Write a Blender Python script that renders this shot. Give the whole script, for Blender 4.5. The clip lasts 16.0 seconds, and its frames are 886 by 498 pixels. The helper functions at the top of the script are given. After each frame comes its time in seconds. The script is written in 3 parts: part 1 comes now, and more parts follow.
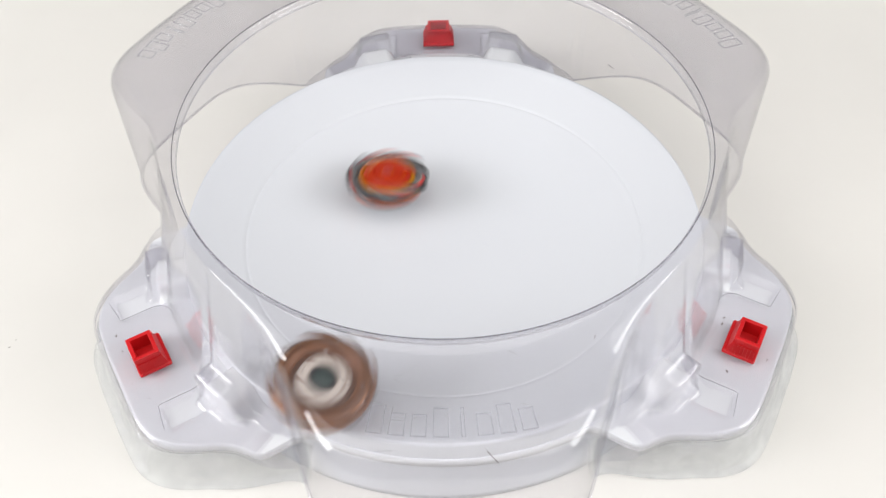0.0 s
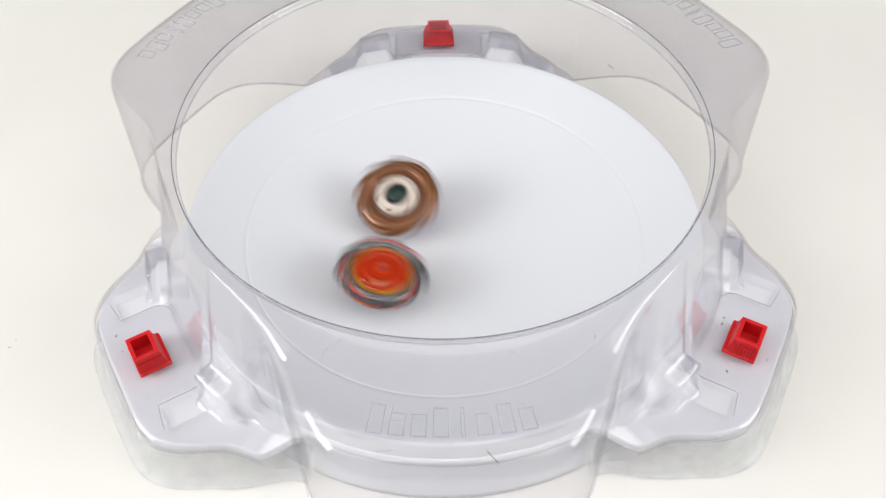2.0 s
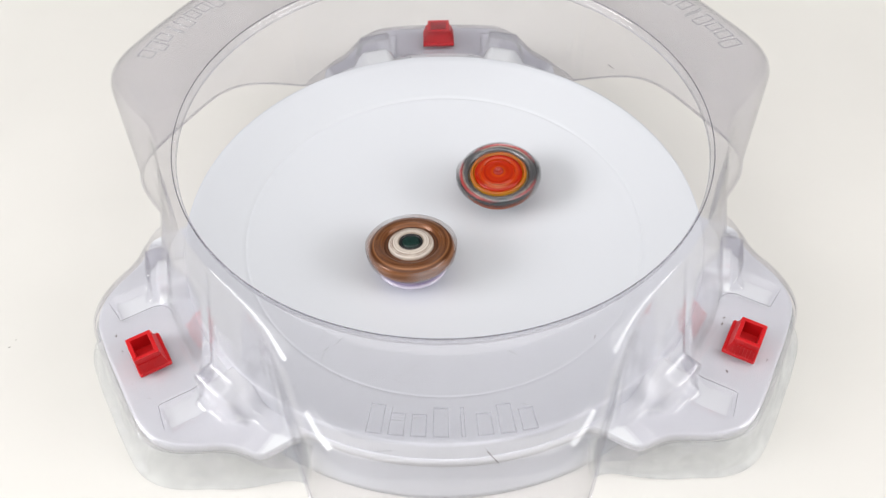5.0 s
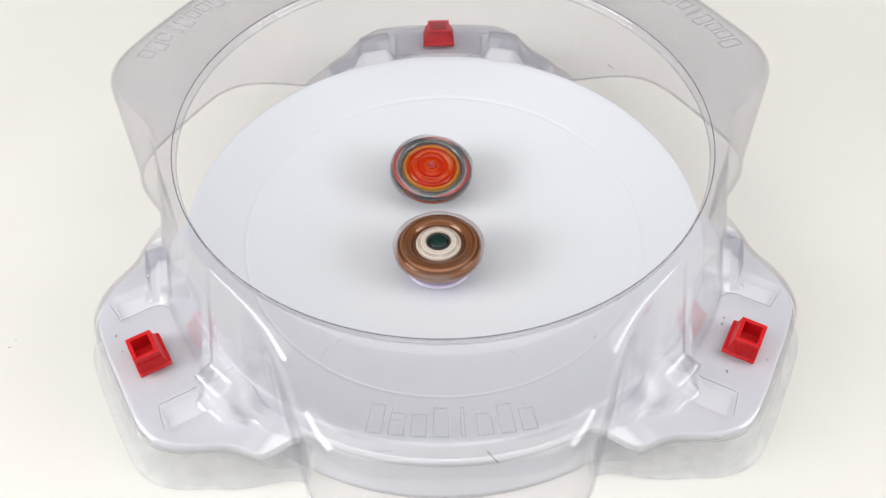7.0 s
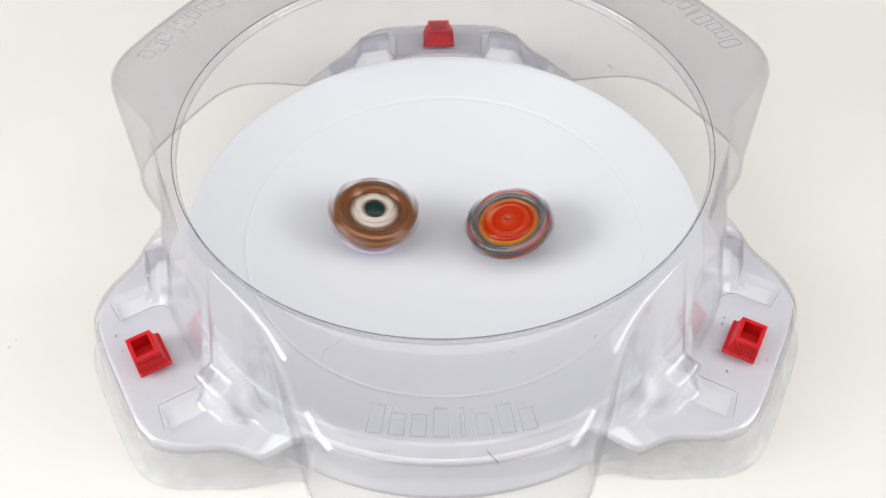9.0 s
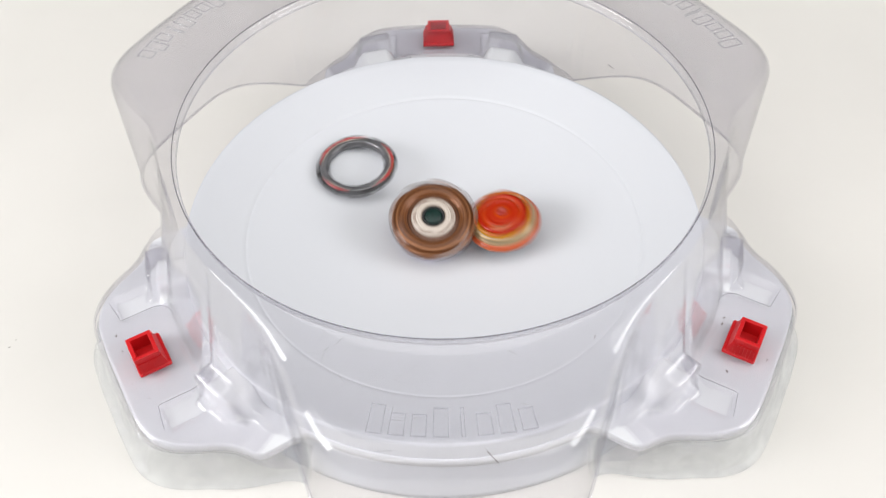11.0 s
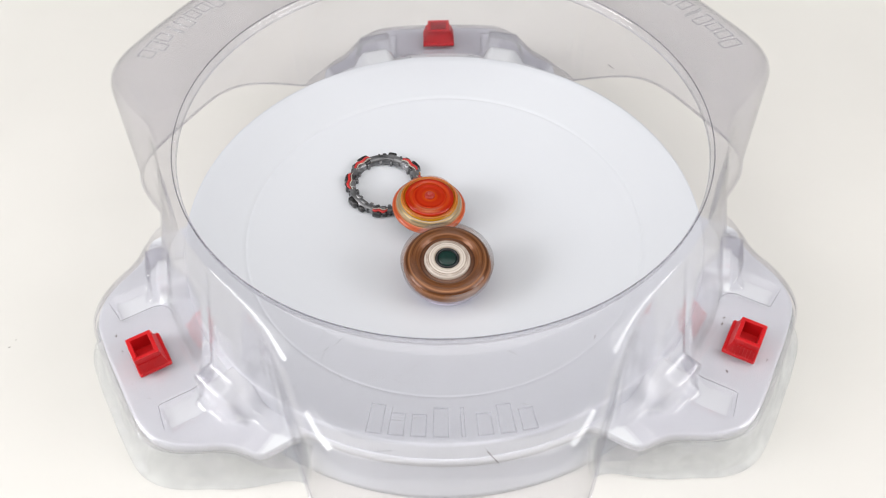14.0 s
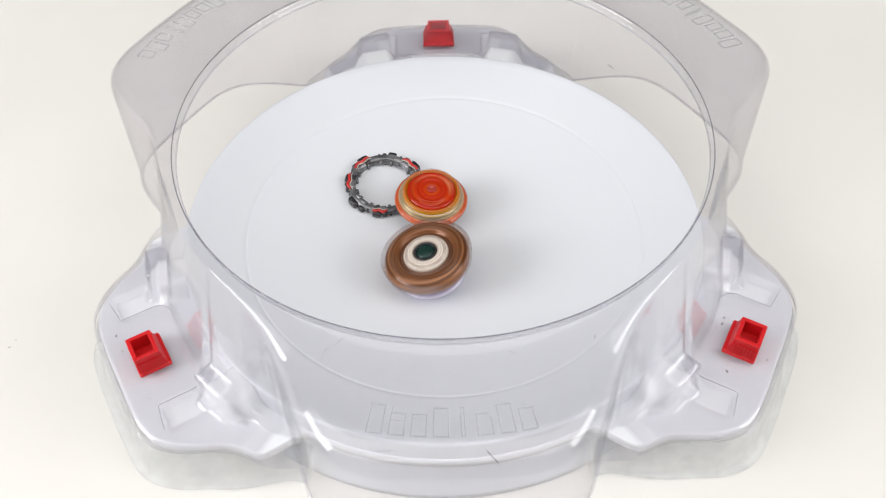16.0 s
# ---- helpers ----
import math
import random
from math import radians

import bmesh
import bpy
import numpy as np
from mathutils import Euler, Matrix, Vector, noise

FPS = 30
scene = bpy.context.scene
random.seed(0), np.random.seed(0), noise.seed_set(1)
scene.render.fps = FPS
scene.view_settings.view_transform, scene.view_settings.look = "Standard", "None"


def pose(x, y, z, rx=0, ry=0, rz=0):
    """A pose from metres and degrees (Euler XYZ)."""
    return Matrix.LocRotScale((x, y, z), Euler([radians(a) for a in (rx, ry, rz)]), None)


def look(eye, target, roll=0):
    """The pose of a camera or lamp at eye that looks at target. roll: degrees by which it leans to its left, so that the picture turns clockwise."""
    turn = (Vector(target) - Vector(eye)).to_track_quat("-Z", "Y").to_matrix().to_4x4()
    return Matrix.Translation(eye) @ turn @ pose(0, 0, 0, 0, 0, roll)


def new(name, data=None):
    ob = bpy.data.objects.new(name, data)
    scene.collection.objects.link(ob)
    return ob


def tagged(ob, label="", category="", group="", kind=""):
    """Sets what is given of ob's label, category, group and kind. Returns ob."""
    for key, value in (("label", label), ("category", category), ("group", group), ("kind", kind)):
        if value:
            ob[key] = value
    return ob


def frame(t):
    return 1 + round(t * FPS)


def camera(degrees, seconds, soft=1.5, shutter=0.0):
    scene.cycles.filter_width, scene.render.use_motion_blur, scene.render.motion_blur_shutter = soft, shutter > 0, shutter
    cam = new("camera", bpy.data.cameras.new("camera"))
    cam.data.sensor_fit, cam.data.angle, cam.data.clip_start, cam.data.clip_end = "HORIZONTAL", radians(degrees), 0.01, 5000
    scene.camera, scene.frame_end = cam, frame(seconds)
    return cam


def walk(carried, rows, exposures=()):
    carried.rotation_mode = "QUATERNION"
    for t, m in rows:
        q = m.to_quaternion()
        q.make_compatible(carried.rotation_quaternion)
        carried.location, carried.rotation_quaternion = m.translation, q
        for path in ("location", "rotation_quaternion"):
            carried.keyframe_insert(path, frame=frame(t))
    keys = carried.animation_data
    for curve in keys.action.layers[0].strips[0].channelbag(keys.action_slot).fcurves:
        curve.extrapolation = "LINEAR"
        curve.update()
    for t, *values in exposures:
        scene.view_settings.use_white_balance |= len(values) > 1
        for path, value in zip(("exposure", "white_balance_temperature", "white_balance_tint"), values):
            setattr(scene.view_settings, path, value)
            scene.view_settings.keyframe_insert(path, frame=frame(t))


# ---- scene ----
S = 0.135          # metres: radius of the stadium's opening
LIFT = 0.25        # height of the flange over the table, in those radii
TURN = 0.72        # degrees by which the stadium is turned

EYE = Vector((0.0, -2.4381 * S, (2.7050 + LIFT) * S))
AHEAD = Vector((-0.00125777, 0.64647644, -0.76293291))
cam = camera(55.0, 16.0, soft=1.1, shutter=0.5)
walk(cam, [(0.0, look(EYE, EYE + AHEAD, -0.745)), (16.0, look(EYE, EYE + AHEAD, -0.745))],
     exposures=[(0.0, 0.0), (16.0, 0.0)])
scene.cycles.transparent_max_bounces = 32

# ---- light: an unseen grey room, two softboxes and an added overhead fill ----
world = bpy.data.worlds.new("room_air")
world.use_nodes = True
world.node_tree.nodes["Background"].inputs[0].default_value = (0.9, 0.95, 1.0, 1)
world.node_tree.nodes["Background"].inputs[1].default_value = 0.05
scene.world = world


def area(name, eye, target, sx, sy, watts, colour):
    data = bpy.data.lights.new(name, "AREA")
    data.shape, data.size, data.size_y = "RECTANGLE", sx, sy
    data.energy, data.color = watts, colour
    ob = new(name, data)
    ob.matrix_world = look(eye, target)
    return ob


area("softbox_light", (-1.62, -0.48, 0.84), (0, 0.10, 0.02), 1.0, 0.80, 25.0, (1.0, 0.99, 0.985))
area("softbox_light", (1.62, -0.48, 0.84), (0, 0.10, 0.02), 1.0, 0.80, 17.0, (1.0, 0.99, 0.985))
# added broad fill in place of the room's bounce, not a lamp of the room
area("overhead_fill_light", (0, -0.62, 1.78), (0, -0.62, 0), 4.0, 2.0, 37.0, (1.0, 0.99, 0.97))


# ---- materials ----
def nodes_of(name):
    m = bpy.data.materials.new(name)
    m.use_nodes = True
    t = m.node_tree
    return m, t, t.nodes["Principled BSDF"]


def ramp(t, fac, stops):
    r = t.nodes.new("ShaderNodeValToRGB")
    while len(r.color_ramp.elements) < len(stops):
        r.color_ramp.elements.new(0.5)
    for e, (pos, col) in zip(r.color_ramp.elements, stops):
        e.position, e.color = pos, (*col, 1)
    t.links.new(fac, r.inputs[0])
    return r.outputs[0]


def noisy(t, scale, detail=4.0, coords="Object"):
    tc = t.nodes.new("ShaderNodeTexCoord")
    n = t.nodes.new("ShaderNodeTexNoise")
    n.inputs["Scale"].default_value, n.inputs["Detail"].default_value = scale, detail
    t.links.new(tc.outputs[coords], n.inputs["Vector"])
    return n.outputs["Fac"]


def bump(t, bsdf, height, strength, distance):
    b = t.nodes.new("ShaderNodeBump")
    b.inputs["Strength"].default_value, b.inputs["Distance"].default_value = strength, distance
    t.links.new(height, b.inputs["Height"])
    t.links.new(b.outputs[0], bsdf.inputs["Normal"])


def mottled(name, a, b, scale, rough, fine=0.0, metal=0.0, coat=0.0, swing=0.15):
    """A surface whose colour wavers between a and b, with a fine grain."""
    m, t, p = nodes_of(name)
    t.links.new(ramp(t, noisy(t, scale), [(0.3, a), (0.7, b)]), p.inputs["Base Color"])
    rr = ramp(t, noisy(t, scale * 3.1), [(0.3, (rough * (1 - swing),) * 3), (0.7, (rough * (1 + swing),) * 3)])
    t.links.new(rr, p.inputs["Roughness"])
    p.inputs["Metallic"].default_value = metal
    p.inputs["Coat Weight"].default_value = coat
    if fine:
        bump(t, p, noisy(t, scale * 14), fine, 0.0004)
    return m


def ringed(name, stops, scale, rough, metal=0.0, coat=0.3, transmission=0.0, gloss=0.3):
    """Concentric streaks round the object's own axis, as on turned plastic or metal."""
    m, t, p = nodes_of(name)
    tc = t.nodes.new("ShaderNodeTexCoord")
    flat = t.nodes.new("ShaderNodeVectorMath")
    flat.operation = "MULTIPLY"
    flat.inputs[1].default_value = (1, 1, 0)
    t.links.new(tc.outputs["Object"], flat.inputs[0])
    far = t.nodes.new("ShaderNodeVectorMath")
    far.operation = "LENGTH"
    t.links.new(flat.outputs[0], far.inputs[0])
    n = t.nodes.new("ShaderNodeTexNoise")
    n.noise_dimensions = "1D"
    n.inputs["Scale"].default_value, n.inputs["Detail"].default_value = scale, 3
    t.links.new(far.outputs["Value"], n.inputs["W"])
    t.links.new(ramp(t, n.outputs["Fac"], stops), p.inputs["Base Color"])
    p.inputs["Roughness"].default_value, p.inputs["Metallic"].default_value = rough, metal
    p.inputs["Coat Weight"].default_value = coat
    p.inputs["Specular IOR Level"].default_value = gloss
    p.inputs["Transmission Weight"].default_value = transmission
    return m


def clear_plastic(name, tint, haze, rough=0.05, bumpy=0.14, shine=0.75, floor=0.035):
    """Thin clear sheet: light goes through with a slight tint, gloss by the angle, a little haze of scratches."""
    m, t, p = nodes_of(name)
    out = t.nodes["Material Output"]
    t.nodes.remove(p)
    see = t.nodes.new("ShaderNodeBsdfTransparent")
    see.inputs[0].default_value = (*tint, 1)
    dull = t.nodes.new("ShaderNodeBsdfDiffuse")
    dull.inputs[0].default_value = (0.8, 0.8, 0.83, 1)
    gloss = t.nodes.new("ShaderNodeBsdfGlossy")
    gloss.inputs["Roughness"].default_value = rough
    fres = t.nodes.new("ShaderNodeLayerWeight")
    fres.inputs["Blend"].default_value = 0.5
    power, gain = t.nodes.new("ShaderNodeMath"), t.nodes.new("ShaderNodeMath")
    power.operation, gain.operation = "POWER", "MULTIPLY_ADD"
    power.inputs[1].default_value = 4.0
    gain.inputs[1].default_value, gain.inputs[2].default_value = shine, floor
    t.links.new(fres.outputs["Facing"], power.inputs[0])
    t.links.new(power.outputs[0], gain.inputs[0])
    one, two = t.nodes.new("ShaderNodeMixShader"), t.nodes.new("ShaderNodeMixShader")
    veil = ramp(t, noisy(t, 60, 6), [(0.35, (haze * 0.5,) * 3), (0.75, (haze * 1.7,) * 3)])
    t.links.new(veil, one.inputs[0])
    t.links.new(see.outputs[0], one.inputs[1])
    t.links.new(dull.outputs[0], one.inputs[2])
    t.links.new(gain.outputs[0], two.inputs[0])
    t.links.new(one.outputs[0], two.inputs[1])
    t.links.new(gloss.outputs[0], two.inputs[2])
    t.links.new(two.outputs[0], out.inputs["Surface"])
    b = t.nodes.new("ShaderNodeBump")
    b.inputs["Strength"].default_value, b.inputs["Distance"].default_value = bumpy, 0.0006
    t.links.new(noisy(t, 45, 2), b.inputs["Height"])
    t.links.new(b.outputs[0], gloss.inputs["Normal"])
    t.links.new(b.outputs[0], fres.inputs["Normal"])
    return m


TABLE = mottled("table_white_laminate", (0.79, 0.773, 0.735), (0.82, 0.803, 0.765), 6, 0.5, 0.05)
PAINT = mottled("wall_paint", (0.30, 0.30, 0.31), (0.35, 0.35, 0.36), 3, 0.8, 0.1)
BOARD = mottled("floor_board", (0.32, 0.27, 0.22), (0.40, 0.34, 0.28), 5, 0.5, 0.1)
WHITE = mottled("white_plastic", (0.722, 0.742, 0.779), (0.732, 0.752, 0.789), 9, 0.33, 0.0, swing=0.0)
CLEAR = clear_plastic("clear_plastic", (0.955, 0.951, 0.963), 0.020, shine=0.55, floor=0.04)
SCORE = clear_plastic("scored_clear_plastic", (1.0, 1.0, 1.0), 0.22, 0.3)
HAZY = clear_plastic("hazy_clear_plastic", (0.990, 0.998, 1.0), 0.13, 0.2, 0.0, 0.08)
EDGE = clear_plastic("dark_clear_edge", (0.66, 0.65, 0.69), 0.06, 0.12)
LETTER = clear_plastic("clear_embossing", (0.94, 0.94, 0.955), 0.08, 0.1)
# the dish's plastic in a lighter copy, making up for light lost in the cover
BASE = mottled("lightened_white_plastic", (0.80, 0.815, 0.84), (0.82, 0.835, 0.86), 9, 0.36, 0.0, swing=0.04)
RED = mottled("red_plastic", (0.58, 0.006, 0.010), (0.66, 0.010, 0.014), 60, 0.38, 0.1)
DIRT = mottled("dark_scuff", (0.16, 0.14, 0.15), (0.28, 0.25, 0.25), 300, 0.8)
SCRAP = mottled("grey_crumb", (0.4, 0.38, 0.34), (0.5, 0.48, 0.45), 300, 0.8)


# ---- helpers of shape ----
def ease(a, b, x):
    x = min(1.0, max(0.0, (x - a) / (b - a)))
    return x * x * (3 - 2 * x)


def mesh_of(name, bm, material, smooth=True):
    me = bpy.data.meshes.new(name)
    bmesh.ops.recalc_face_normals(bm, faces=bm.faces)
    bm.to_mesh(me)
    bm.free()
    for f in me.polygons:
        f.use_smooth = smooth
    me.materials.append(material)
    return me


def part(name, bm, material, parent, label="", smooth=True, m=None):
    ob = new(name, mesh_of(name, bm, material, smooth))
    ob.parent = parent
    if m is not None:
        ob.matrix_basis = m
    if label:
        tagged(ob, label)
    return ob


def lathe(profile, n=72, wave=None):
    """Turns a profile of (radius, height) round z; wave(angle) scales the radius."""
    bm = bmesh.new()
    rows = []
    for r, z in profile:
        if r < 1e-6:
            rows.append([bm.verts.new((0, 0, z))])
            continue
        row = []
        for i in range(n):
            a = 2 * math.pi * i / n
            k = r * (wave(a) if wave else 1)
            row.append(bm.verts.new((k * math.cos(a), k * math.sin(a), z)))
        rows.append(row)
    for p, q in zip(rows, rows[1:]):
        for i in range(n):
            j = (i + 1) % n
            if len(p) == 1 and len(q) > 1:
                bm.faces.new((p[0], q[i], q[j]))
            elif len(q) == 1 and len(p) > 1:
                bm.faces.new((p[i], q[0], p[j]))
            elif len(p) > 1:
                bm.faces.new((p[i], q[i], q[j], p[j]))
    return bm


def box(bm, x0, x1, y0, y1, z0, z1, m=None, bevel=0.0):
    made = bmesh.ops.create_cube(bm, size=1.0, matrix=Matrix.Translation(((x0 + x1) / 2, (y0 + y1) / 2, (z0 + z1) / 2))
                                 @ Matrix.Diagonal((x1 - x0, y1 - y0, z1 - z0, 1)))["verts"]
    if bevel:
        edges = {e for v in made for e in v.link_edges}
        made = bmesh.ops.bevel(bm, geom=list(edges), offset=bevel, segments=2, profile=0.5, affect="EDGES")["verts"]
    if m is not None:
        bmesh.ops.transform(bm, matrix=m, verts=list(made))
    return bm


def sector(a0, a1, r0, r1, z0, z1, n=6, lean=0.0):
    """A curved bar between two angles (degrees) and two radii; lean shifts its top outwards."""
    return curved_bar(bmesh.new(), a0, a1, r0, r1, z0, z1, n, lean)


def curved_bar(bm, a0, a1, r0, r1, z0, z1, n=6, lean=0.0):
    rows = []
    for i in range(n + 1):
        a = radians(a0 + (a1 - a0) * i / n)
        c, s = math.cos(a), math.sin(a)
        rows.append([bm.verts.new((r * c, r * s, z)) for r, z in
                     ((r0, z0), (r1, z0), (r1 + lean, z1), (r0 + lean * 0.4, z1))])
    for p, q in zip(rows, rows[1:]):
        for i in range(4):
            j = (i + 1) % 4
            bm.faces.new((p[i], q[i], q[j], p[j]))
    bm.faces.new(rows[0])
    bm.faces.new(rows[-1][::-1])
    return bm


# ---- the room and the table ----
def room():
    def slab(name, a, b, mat, label, category="wall"):
        bm = box(bmesh.new(), a[0], b[0], a[1], b[1], a[2], b[2])
        tagged(new(name, mesh_of(name, bm, mat, False)), label, category, kind="structure")
    slab("floor", (-2.2, -2.2, -0.80), (2.2, 2.2, -0.75), BOARD, "brown wooden board floor of the room", "floor")
    slab("ceiling", (-2.2, -2.2, 1.85), (2.2, 2.2, 1.95), PAINT, "plain grey painted ceiling of the room", "ceiling")
    slab("wall_north", (-2.2, 2.2, -0.8), (2.2, 2.3, 1.95), PAINT, "plain grey painted wall of the room")
    slab("wall_south", (-2.2, -2.3, -0.8), (2.2, -2.2, 1.95), PAINT, "plain grey painted wall of the room")
    slab("wall_east", (2.2, -2.2, -0.8), (2.3, 2.2, 1.95), PAINT, "plain grey painted wall of the room")
    slab("wall_west", (-2.3, -2.2, -0.8), (-2.2, 2.2, 1.95), PAINT, "plain grey painted wall of the room")


def table():
    top = new("table")
    tagged(top, "white laminate table with a bare matt top", "table")
    part("tabletop", box(bmesh.new(), -0.9, 0.9, -0.6, 0.75, -0.03, 0, bevel=0.003), TABLE, top, smooth=False)
    for x in (-0.84, 0.84):
        for y in (-0.54, 0.69):
            part("leg", box(bmesh.new(), x - 0.025, x + 0.025, y - 0.025, y + 0.025, -0.75, -0.03, bevel=0.002), TABLE, top, smooth=False)


# ---- the stadium ----
def zz(z):
    return (z + LIFT) * S


def bowl_height(r):
    """Height of the dish over the table, r in metres."""
    q = r / S
    return zz(-0.13 + 0.196 * (q / 1.074) ** 2.2)


def lobe_reach(d):
    """Outer radius of the flange, d degrees from a lobe's middle."""
    near = [abs(d) + k * 0.75 for k in range(-3, 4)]
    return float(np.mean(np.interp(np.abs(near), [0, 8, 11.5, 14, 17, 19.5, 22, 25, 30, 35, 45],
                                   [1.449, 1.461, 1.470, 1.452, 1.410, 1.350, 1.292, 1.272, 1.262, 1.20, 1.15])))


def bulge_reach(d):
    """Outer radius of a bulge's top, d degrees from its middle: a trapezium with rounded corners."""
    a = radians(min(abs(d), 60))
    k = 9.0
    front, side = 1.420 / math.cos(a), 0.738 / (math.sin(a) + 0.22 * math.cos(a))
    return (front ** -k + side ** -k) ** (-1 / k)


def around(theta):
    """Angles (degrees) from the nearest lobe's middle and from the nearest bulge's middle."""
    d = (theta - 90 + 60) % 120 - 60
    b = (theta + 90 + 60) % 120 - 60
    return d, b


def ear(d):
    """1 on the two ears beside each clip, where the wall's foot steps out."""
    e = abs(d)
    return ease(11.4, 12.4, e) * (1 - ease(18.6, 22.5, e))


def pocket(d, r):
    """Depth of the sunk rectangles on both sides of each clip."""
    x, y = r * math.cos(radians(d)), abs(r * math.sin(radians(d)))
    return 0.017 * ease(0.213, 0.229, y) * (1 - ease(0.318, 0.352, y)) * (1 - ease(1.333, 1.350, x))


def cover_profile(theta):
    d, b = around(theta)
    top = (bulge_reach(b) ** 11 + 1.035 ** 11) ** (1 / 11)   # a wide hollow fillet where bulge and wall meet
    out = ease(1.06, 1.22, top)                      # 0 on the round wall, 1 on a bulge
    foot = max(1.145 + 0.02 * (1 - ease(9, 12, abs(d))), top + 0.018)
    f = min(0.095, max(0.012, 0.55 * (top - 1.02)))
    pts = [(0.990, 0.550), (0.990, 0.575), (0.994, 0.586), (1.003, 0.588), (1.012, 0.584)]
    flange = 0.585 - 0.012 * out
    for k in (0.25, 0.5, 0.75, 1.0):
        pts.append((1.012 + (top - f - 1.012) * k, 0.584 + (flange - 0.584) * k))
    for k in (15, 30, 45, 60, 75):
        pts.append((top - f + f * math.sin(radians(k)), flange - f * (1 - math.cos(radians(k)))))
    bare = ease(24, 31, abs(d))                      # 1 where the wall ends without a flange
    low = 0.05 + 0.095 * ear(d) - 0.085 * bare
    for k in (0.0, 0.2, 0.4, 0.6, 0.8, 1.0):
        crease = 0.007 * math.sin(abs(d) * 2.6) * ease(27, 29.5, abs(d)) * (1 - ease(34, 37, abs(d))) * (1 - abs(2 * k - 1.2))
        pts.append((top + (foot - top) * k + crease * (0 < k < 1), flange - f + (low - flange + f) * k))
    step = 0.072 * ear(d)                             # a shelf over the ears
    lip = 0.004 + 0.018 * (1 - bare)
    reach = max(lobe_reach(d), foot + step + lip + 0.006)
    pts += [(foot + step * 0.3, low - 0.005), (foot + step * 0.7, low - 0.009), (foot + step, low - 0.012)]
    foot += step
    sink = 0.042 * bare
    pts += [(foot + lip * 0.3, 0.030 - 0.070 * bare), (foot + lip * 0.55, 0.008 - 0.049 * bare), (foot + lip, -sink)]
    start = foot + lip
    for k in np.linspace(0.06, 0.90, 22):
        r = start + (reach - start) * k
        pts.append((r, -pocket(d, r) - sink))
    for k in (0.94, 0.975, 1.0):
        pts.append((start + (reach - start) * k, -0.022 * (1 - bare) * ((k - 0.9) / 0.1) ** 2 - sink))
    pts += [(reach + 0.003, -0.034 - 0.009 * bare), (reach + 0.004, -0.045)]
    return pts


def flange_height(r):
    """Height of a bulge's top near its middle, r in radii of the opening."""
    over = min(1.0, max(0.0, (r - 1.325) / 0.095))
    return zz(0.584 - 0.011 * min(1.0, (r - 1.012) / 0.313) - 0.095 * (1 - math.sqrt(1 - over * over)))


def skirt_reach(d):
    """Radius of the base's skirt: it follows the lobes and runs under the bulges."""
    return 1.13 + (lobe_reach(d) + 0.004 - 1.13) * (1 - ease(22, 33, abs(d)))


